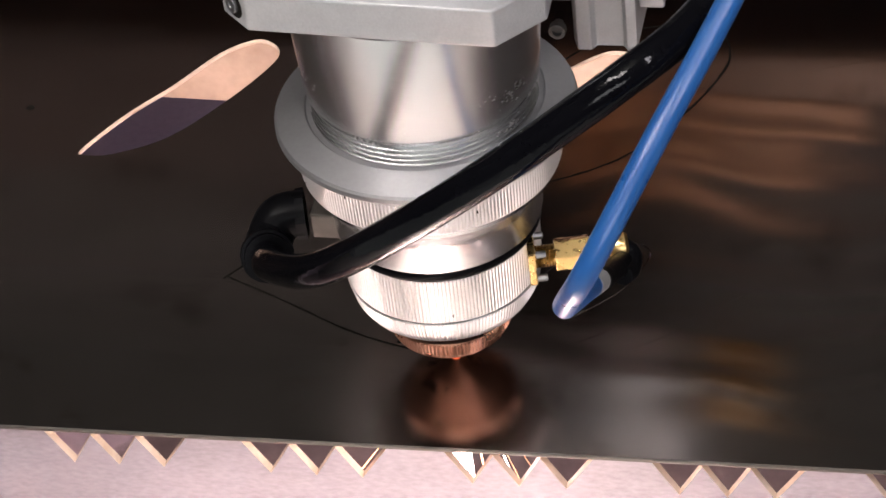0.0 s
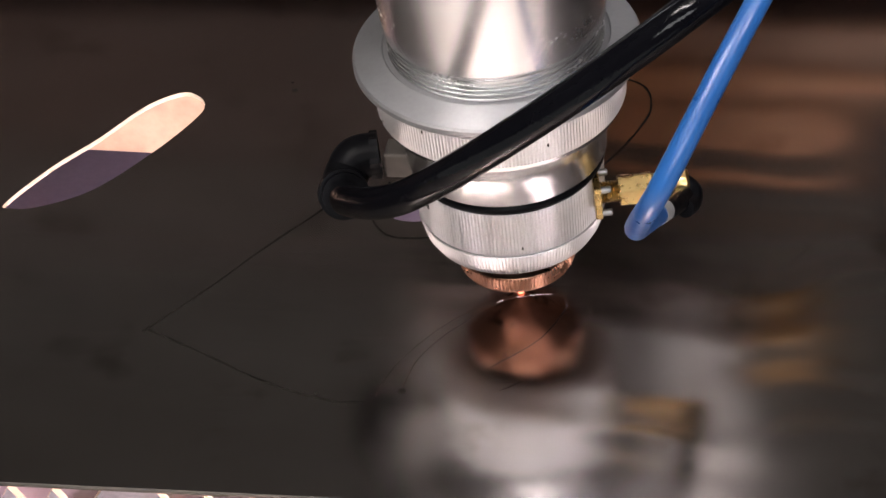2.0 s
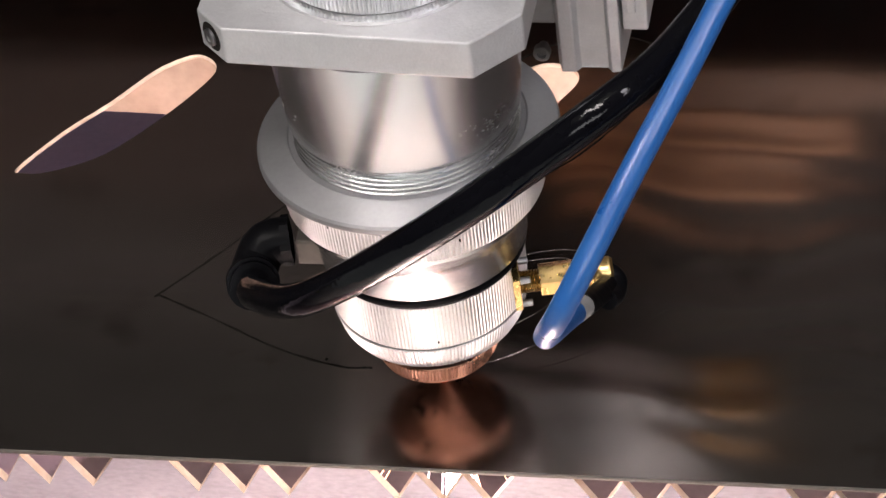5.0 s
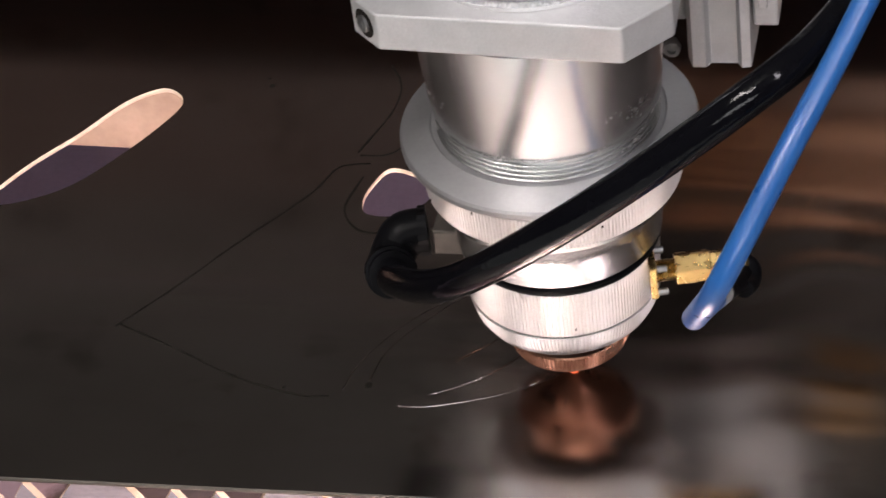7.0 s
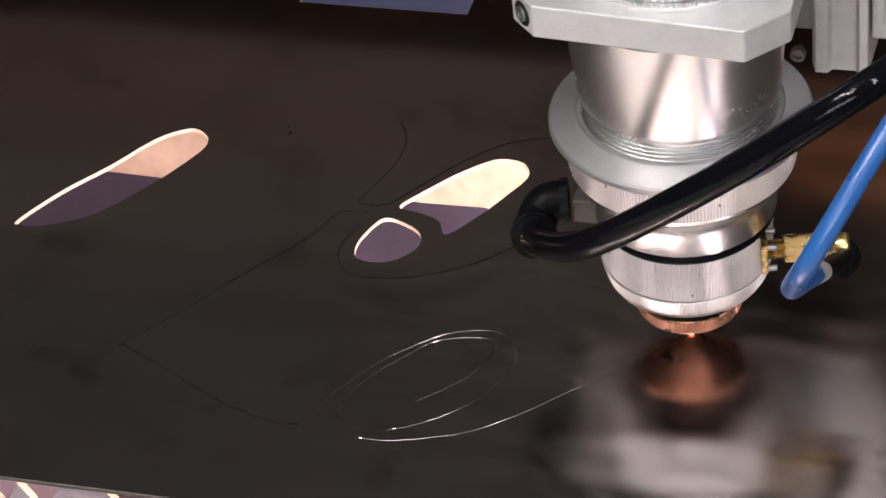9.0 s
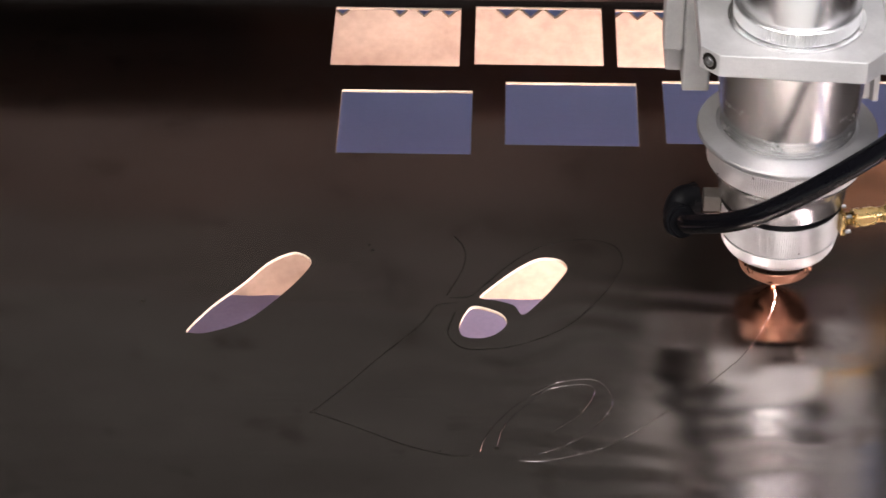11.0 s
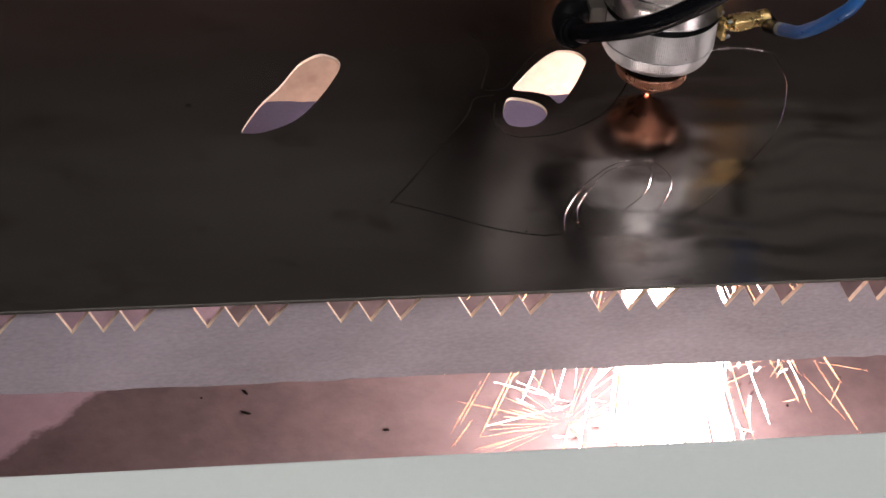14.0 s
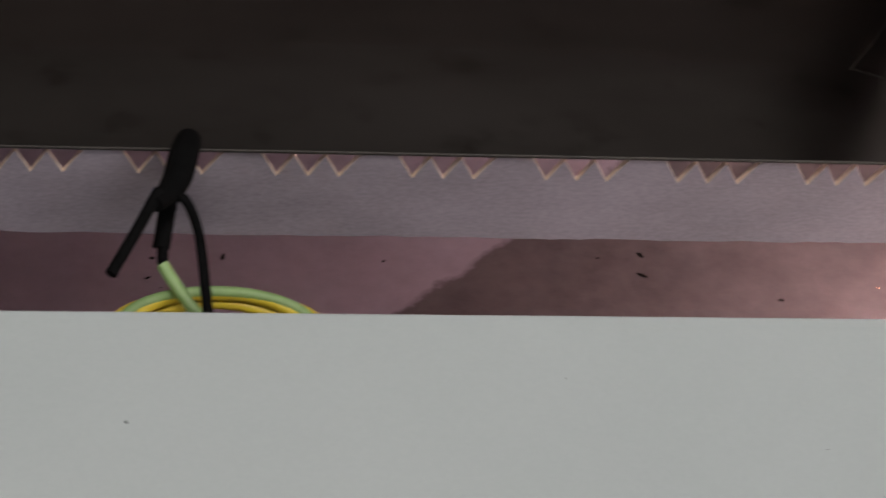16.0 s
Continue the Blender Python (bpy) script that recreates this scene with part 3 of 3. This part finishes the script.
    part("bracket_clip", a_box(0.0437, 0.0500, 0.0540, 0.0700, 0.0690, 0.17, bevel=0.0006), ALU_CAST, h)
    part("clip_tongue", a_box(0.0452, 0.0475, 0.0512, 0.0539, 0.0760, 0.15, bevel=0.0004), ALU_CAST, h)
    part("back_plate", a_box(-0.0455, 0.0262, 0.0600, 0.074, 0.066, 0.1460, bevel=0.001), GREY_CAST, h, "aluminium back plate of the slide")
    part("left_block", a_box(-0.0392, -0.0280, 0.0443, 0.0598, 0.0660, 0.130, bevel=0.001), GREY_CAST, h)
    part("step_block", a_box(-0.0475, -0.0393, 0.0470, 0.0598, 0.0840, 0.130, bevel=0.001), GREY_CAST, h)
    part("plate_arm", a_box(-0.0300, 0.0250, 0.0282, 0.0598, 0.1206, 0.1290, bevel=0.0006), ALU_CAST, h)
    part("ochre_block", a_box(0.0540, 0.0725, 0.0665, 0.0850, 0.0710, 0.086, bevel=0.001), OCHRE, h, "ochre painted block")
    part("carriage_arm", a_box(-0.040, 0.020, 0.0745, 0.24, 0.1465, 0.190, bevel=0.002), BELLOWS, h, "dark carriage arm over the gantry rail")
    # Unseen strips added: their colour stands for the cut's glow in the sheet.
    part("carriage_glow_strip", a_box(-0.002, 0.094, 0.1652, 0.1695, 0.0495, 0.0600, bevel=0.0008), GLOW_ORANGE, h, "unseen carriage strip with the cut's orange glow in its colour")
    part("carriage_glow_strip", a_box(-0.002, 0.078, 0.1652, 0.1695, 0.0690, 0.0805, bevel=0.0008), GLOW_ORANGE, h, "unseen carriage strip with the cut's orange glow in its colour")
    part("carriage_glow_strip", a_box(0.0, 0.120, 0.1655, 0.1695, 0.0310, 0.0440, bevel=0.0008), GLOW_BROWN, h, "unseen lower carriage strip with the glow's brown fade in its colour")
    cap_screw(h, (0.0222, 0.0580, 0.0595), pose(0, 0, 0, 90), 2.2)
    m = Matrix.Translation((-0.0345, -0.0245, 0.1248)) @ Matrix.Rotation(radians(-45), 4, "Z") @ pose(0, 0, 0, 90)
    # A black disc on the chamfer paints the shade of the counterbore.
    part("screw_recess_shade", moved(lathe([(0, 0.12), (2.4, 0.12), (3.4, 0.15), (3.6, 0)], 24), m), SLAG, h, "black disc for the shade in a counterbore round a screw", 40)
    part("screw", moved(lathe([(0, 0.5), (0.9, 0.5), (0.9, 0.9), (1.9, 0.9), (2.1, 0.7), (2.1, 0)], 20), m), STEEL, h, smooth=30)
    # gas inlet with elbow
    part("inlet_block", a_box(-0.0315, -0.0240, -0.0036, 0.0036, 0.0395, 0.0468, bevel=0.0006), BRONZE, h, "square metal gas inlet")
    bend = spline([(-0.0335, 0.001, 0.0435), (-0.0392, -0.0005, 0.0432), (-0.0415, -0.004, 0.0405), (-0.0414, -0.010, 0.0398), (-0.0396, -0.0150, 0.0425)])
    elbow = part("elbow", tube(bend, 0.0058, 20), RUBBER, h, "black push-in elbow", 40)
    part("release_collar", tube(bend[-8:-3], 0.0066, 20), RUBBER, elbow, "ribbed black collar", 40)
    part("elbow_nut", tube(bend[:4], 0.0064, 6), RUBBER, elbow)
    part("gas_hose", tube(spline(BLACK_RUN, 10), 0.0041, 20), HOSE, h, "glossy black gas hose", 60)
    # brass sensor socket
    turn = Matrix.Translation((0.0225, -0.0085, 0.0400)) @ Matrix.Rotation(radians(14), 4, "Z") @ Matrix.Rotation(radians(90), 4, "Y")
    part("socket_base", moved(a_box(-0.0048, 0.0048, -0.0048, 0.0048, 0, 0.0018, bevel=0.0003), turn), BRASS, h, "square brass socket base")
    part("socket_thread", moved(lathe([(0, 1.6), (2.6, 1.6)] + [(2.6 + 0.25 * (k % 2), 1.8 + 0.35 * k) for k in range(16)] + [(2.4, 7.6), (0, 7.6)], 32), turn), BRASS, h, "threaded brass socket", 40)
    hexa = [(0.0042 * math.cos(math.pi / 3 * k), 0.0042 * math.sin(math.pi / 3 * k)) for k in range(6)]
    part("hex_nut", moved(prism(hexa, 0.0065, 0.0150, 0.0003), turn), BRASS, h, "hexagonal brass nut")
    part("hex_nut", moved(prism([(a * 0.86, b * 0.86) for a, b in hexa], 0.0150, 0.0195, 0.0003), turn), BRASS, h)
    for a, b in ((-0.0036, -0.0036), (-0.0036, 0.0036), (0.0036, 0.0036), (0.0036, -0.0036)):
        bm = lathe([(0, 0), (0.9, 0), (0.9, 2.6), (0.6, 2.8), (0, 2.8)], 12)
        part("screw", moved(bm, turn @ Matrix.Translation((a, b, 0.0015))), STEEL, h, smooth=40)
    part("end_cap", moved(lathe([(0, 19.4), (3.0, 19.4), (3.6, 20.2), (3.6, 23.5), (3.0, 24.2), (0, 24.2)], 24), turn), BRASS, h, "brass elbow body", 40)
    part("cable_boot", tube(spline([(0.0405, -0.0045, 0.0400), (0.0448, -0.0035, 0.0398), (0.0470, -0.0045, 0.0385), (0.0472, -0.0085, 0.0380), (0.0462, -0.014, 0.0405)]), 0.0028, 16, lambda u: 0.95 - 0.1 * u), RUBBER, h, "black cable elbow", 40)
    run = spline(BLUE_RUN, 10)
    part("cable_sleeve", tube(run[:7], 0.0029, 16), RUBBER, h, "black sleeve on the cable", 60)
    part("ferrule", tube(run[6:9], 0.0028, 16), GREY_CAST, h, "grey metal ferrule on the cable", 60)
    part("sensor_cable", tube(run, 0.0027, 20), BLUE, h, "blue sensor cable", 60)
    # oil and slag flecks on the rings
    for az, r, z, w, tall in ((-140, 24.1, 40.2, 0.9, 1.3), (-136, 24.1, 42.6, 0.5, 0.6), (-118, 31.4, 73.0, 0.4, 0.7), (-152, 31.4, 66, 0.5, 0.4), (-60, 31.4, 69.5, 0.35, 0.5), (-75, 24.0, 33.5, 0.3, 0.6)):
        a = radians(az)
        bm = lathe([(0, 0.16), (0.6, 0.1), (1.0, -0.3)], 9)
        m = Matrix.Translation((r / 1000 * math.cos(a), r / 1000 * math.sin(a), z / 1000)) @ Matrix.Rotation(a, 4, "Z") @ Matrix.Rotation(radians(90), 4, "Y") @ Matrix.Diagonal((tall, w, 1, 1))
        part("fleck", moved(bm, m), SLAG, h, "dark oily fleck", 60)
    part("cutting_spot", lathe([(0, 1.0), (0.8, 0.8), (0.6, -0.3), (0.3, -1.5), (0, -1.6)], 16), SPOT, h, "orange glowing cutting spot")
    return h


def streak(bm, a, b, r):
    """A thin tapered spark trail from a to b."""
    a, b = Vector(a), Vector(b)
    d = (b - a).normalized()
    s = d.orthogonal().normalized() * r
    u = d.cross(s)
    ring = [bm.verts.new(a + 0.7 * (b - a) + q) for q in (s, -0.5 * s + 0.87 * u, -0.5 * s - 0.87 * u)]
    p, q = bm.verts.new(a), bm.verts.new(b)
    for k in range(3):
        bm.faces.new((p, ring[k], ring[(k + 1) % 3]))
        bm.faces.new((q, ring[(k + 1) % 3], ring[k]))


def spark_sheaf(rng, count, spread, thick, long):
    """Trails that fan out downwards from the cut; some rebound from the tray."""
    bm = bmesh.new()
    for _ in range(count):
        a = rng.uniform(0, 2 * math.pi)
        w = spread * rng.random() ** 0.8
        d = Vector((w * math.cos(a), w * math.sin(a) * 0.7, -1)).normalized()
        s = rng.uniform(0.01, 0.17)
        e = min(s + rng.uniform(0.3, 1.0) * long, 0.187)
        if e - s > 0.004:
            streak(bm, d * s, d * e, thick * rng.uniform(0.5, 1.3))
        if rng.random() < 0.35:
            foot = d * (0.185 / -d.z)
            side = Vector((rng.uniform(-1, 1), rng.uniform(-0.6, 0.6), rng.uniform(0.2, 1.1))).normalized()
            k = rng.uniform(0.002, 0.03)
            streak(bm, foot + side * k, foot + side * (k + rng.uniform(0.006, 0.022)), thick * rng.uniform(0.4, 0.9))
    return bm


def spark_fan(rng, count, thick):
    """Long slanting trails, fanned out to one side of the cut, with rebounds at the far end."""
    bm = bmesh.new()
    for _ in range(count):
        a = radians(-3 + 58 * rng.random() ** 1.25)
        d = Vector((-math.sin(a), rng.uniform(-0.16, 0.16), -math.cos(a))).normalized()
        end = 0.187 / -d.z
        s = end * rng.uniform(0.35, 0.85)
        streak(bm, d * s, d * min(end, s + rng.uniform(0.03, 0.09)), thick * rng.uniform(0.5, 1.4))
        if rng.random() < 0.4:
            foot = d * (0.185 / -d.z)
            side = Vector((-rng.uniform(0.2, 1), rng.uniform(-0.3, 0.3), rng.uniform(0.2, 1.0))).normalized()
            streak(bm, foot, foot + side * rng.uniform(0.006, 0.03), thick * rng.uniform(0.3, 0.6))
    return bm


def spark_burst(rng, count, place, reach, thick):
    """Thin trails that spring up and out from where the spray strikes the tray."""
    bm = bmesh.new()
    for _ in range(count):
        d = Vector((rng.uniform(-1.6, 1.2), rng.uniform(-0.5, 0.5), rng.uniform(-0.05, 0.9))).normalized()
        a = Vector(place) + d * rng.uniform(0, 0.012)
        streak(bm, a, a + d * reach * rng.uniform(0.25, 1.0), thick * rng.uniform(0.5, 1.3))
    return bm


def spark_shower():
    s = new("spark_shower")
    tagged(s, "white-hot spray of cutting sparks falling under the sheet", "sparks")
    rng = random.Random(7)
    obs = []
    for spread, count, thick in ((0.12, 20, 0.00026), (0.25, 40, 0.00022), (0.42, 76, 0.00017)):
        obs.append(tagged(part("spark_sheaf", spark_sheaf(rng, count, spread, thick, 0.11), SPARK, s), "white spark trails", kind="stuff"))
    obs.append(tagged(part("ember_sheaf", spark_sheaf(rng, 90, 0.85, 0.00022, 0.07), EMBER, s), "orange spark trails", kind="stuff"))
    for mat, count, thick, label in ((SPARK, 230, 0.00014, "slanting white spark trails"), (EMBER, 170, 0.00014, "slanting orange spark trails")):
        obs.append(tagged(part("spark_fan", spark_fan(rng, count, thick), mat, s), label, kind="stuff"))
    for place, count, mat in (((-0.052, -0.010, -0.170), 34, EMBER), ((0.056, 0.004, -0.170), 30, EMBER), ((-0.046, 0.0, -0.168), 8, SPARK)):
        tagged(part("spark_burst", spark_burst(rng, count, place, 0.045, 0.00008), mat, s), "thin rebounding spark trails", kind="stuff")
    part("jet", lathe([(0, -2), (0.5, -4), (1.0, -50), (1.2, -110), (0.8, -135), (0, -140)], 24), SPARK, s, "white-hot jet")
    return s, obs


def slivers():
    """The metal of the running cut: each short piece drops when the head has passed it."""
    made = []
    for c in CUTS:
        pts = cut_points(*c)
        for i in range(0, len(pts) - 1):
            run = [p for _, p in pts]
            left, right = ribbon(run)
            quad = [left[i], left[i + 1], right[i + 1], right[i]]
            mid = (run[i] + run[i + 1]) / 2
            bm = prism([(q.x - mid.x, q.y - mid.y) for q in quad][::-1], -THICK, 0)
            ob = tagged(part("cut_sliver", bm, SHEET), "thin sliver of steel burnt out of the cut", "metal sliver", "slivers of the cut")
            ob.location = mid
            made.append((ob, mid, pts[i][0] + 0.05))
    return made


def earth_clamp():
    """A black spring clamp on the sheet's edge, with the striped earth wire looped below it."""
    c = new("earth_clamp")
    tagged(c, "black spring clamp biting the edge of the steel sheet", "clamp")
    part("upper_jaw", tube(spline([(-0.183, 0.003, 0.0035), (-0.186, -0.013, 0.0075), (-0.190, -0.029, 0.0085), (-0.197, -0.043, 0.0105)]), 0.0054, 10, lambda u: 0.55 + 0.5 * math.sin(math.pi * min(1, u * 0.8 + 0.2))), CLAMP, c, smooth=50)
    part("lower_jaw", tube(spline([(-0.184, 0.010, -0.0045), (-0.187, -0.008, -0.006), (-0.191, -0.026, -0.002), (-0.194, -0.040, -0.012)]), 0.0032, 10), CLAMP, c, smooth=50)
    part("grip", tube(spline([(-0.196, -0.038, 0.013), (-0.204, -0.052, 0.006), (-0.213, -0.068, 0.0)]), 0.0022, 10), CLAMP, c, smooth=50)
    part("grip", tube(spline([(-0.193, -0.036, -0.009), (-0.1935, -0.041, -0.012), (-0.1935, -0.046, -0.014)]), 0.0021, 10), CLAMP, c, smooth=50)
    part("spring_strap", tube(spline([(-0.192, -0.034, 0.008), (-0.186, -0.035, 0.006), (-0.181, -0.042, -0.004), (-0.179, -0.060, -0.014), (-0.178, -0.072, -0.02)]), 0.0019, 10), CLAMP, c, smooth=50)
    w = new("earth_wire")
    tagged(w, "yellow and green striped earth wire coiled below the clamp", "wire")
    part("wire_lead", tube(spline([(-0.1935, -0.046, -0.0145), (-0.188, -0.054, -0.019), (-0.180, -0.063, -0.024), (-0.170, -0.067, -0.026)]), 0.0024, 12), EARTH_G, w, smooth=60)
    for k, (mat, dz, r) in enumerate(((EARTH_Y, -0.030, 0.038), (EARTH_G, -0.0285, 0.0345), (EARTH_Y, -0.0295, 0.031), (EARTH_Y, -0.034, 0.028))):
        loop = [(-0.174 + r * math.cos(a * math.pi / 8), -0.064 + 0.015 * math.sin(a * math.pi / 8), dz + 0.004 * math.sin(a * math.pi / 8)) for a in range(17)]
        part("wire_loop", tube(spline(loop, 3), 0.0022, 10), mat, w, smooth=60)
    return c


def tray_scrap():
    """Dross and small drops of metal strewn over the tray."""
    rng = random.Random(5)
    bm = bmesh.new()
    for _ in range(90):
        m = bmesh.ops.create_icosphere(bm, subdivisions=1, radius=rng.uniform(0.0003, 0.0010))
        x, y = rng.uniform(-0.35, 0.5), rng.uniform(0.0, 0.2)
        for v in m["verts"]:
            v.co = v.co * rng.uniform(0.7, 1.3)
        bmesh.ops.transform(bm, matrix=pose(x, y, -0.1896, 0, 0, rng.uniform(0, 360)) @ Matrix.Diagonal((rng.choice((0.9, 1.2, 1.6, 2.2, 3.0)), 1, 0.5, 1)), verts=m["verts"])
    return tagged(part("tray_scrap", bm, SLAG), "dark dross crumbs strewn over the scrap tray", "dross", kind="stuff")


build_room()
machine_bed()
tray_scrap()
GANTRY_OB = gantry()
steel_sheet()
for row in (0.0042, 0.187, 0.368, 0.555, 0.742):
    slat(row, SLAT if row < 0.1 else SLAT_LIT_TAN)
HEAD_OB = laser_head()
SHOWER, SHEAVES = spark_shower()
earth_clamp()
SLIVERS = slivers()


def motions():
    way = [(t, pose(x / 1000, y / 1000, 0)) for t, x, y in HEAD]
    walk(HEAD_OB, way)
    walk(GANTRY_OB, [(t, pose(0, y / 1000, 0)) for t, x, y in HEAD])
    lean = {13: -11, 13.5: -13, 14: -12, 14.5: -8, 15: -2, 15.5: -13, 16: -30}
    tilts = ((0, -22), (0.5, -20), (1.2, -6), (4, -6), (5.2, -22), (6.6, -22), (8, -10), (10, 0), (16, 0))

    def back(t):
        """The spray leans towards the front edge while the cut runs away from it."""
        for (t0, a), (t1, b) in zip(tilts, tilts[1:]):
            if t <= t1:
                return a + (b - a) * (t - t0) / (t1 - t0)
        return 0

    walk(SHOWER, [(t, pose(x / 1000, y / 1000, 0, back(t), lean.get(t, -3))) for t, x, y in HEAD])

    def turn_of(t):
        """The fan swings out to the side for a second, then back."""
        return 78 * min(1, max(0, (15 - t) / 0.7)) + 82 * min(1, max(0, (t - 15.15) / 0.8))

    for ob in SHEAVES[4:]:
        walk(ob, [(0.25 * i, pose(0, 0, 0, 0, 0, turn_of(0.25 * i) + 3 * math.sin(1.7 * i))) for i in range(65)])
    for k, ob in enumerate(SHEAVES[:4]):
        walk(ob, [(0.25 * i, pose(0, 0, 0, 0, k * 4 * max(0, 1 - abs(0.25 * i - 15.2) / 0.8)) @ pose(0, 0, 0, 0, 0, (7 + 3 * k) * i * (1 if k % 2 else -1))) for i in range(65)])
    rng = random.Random(3)
    for ob, mid, t in SLIVERS:
        down = pose(mid.x + rng.uniform(-0.04, 0.04), mid.y + rng.uniform(-0.05, 0.05), -0.1872, rng.uniform(-8, 8), rng.uniform(-8, 8), rng.uniform(-80, 80))
        walk(ob, [(0, Matrix.Translation(mid)), (t, Matrix.Translation(mid)), (t + 0.1, down), (16, down)])


motions()
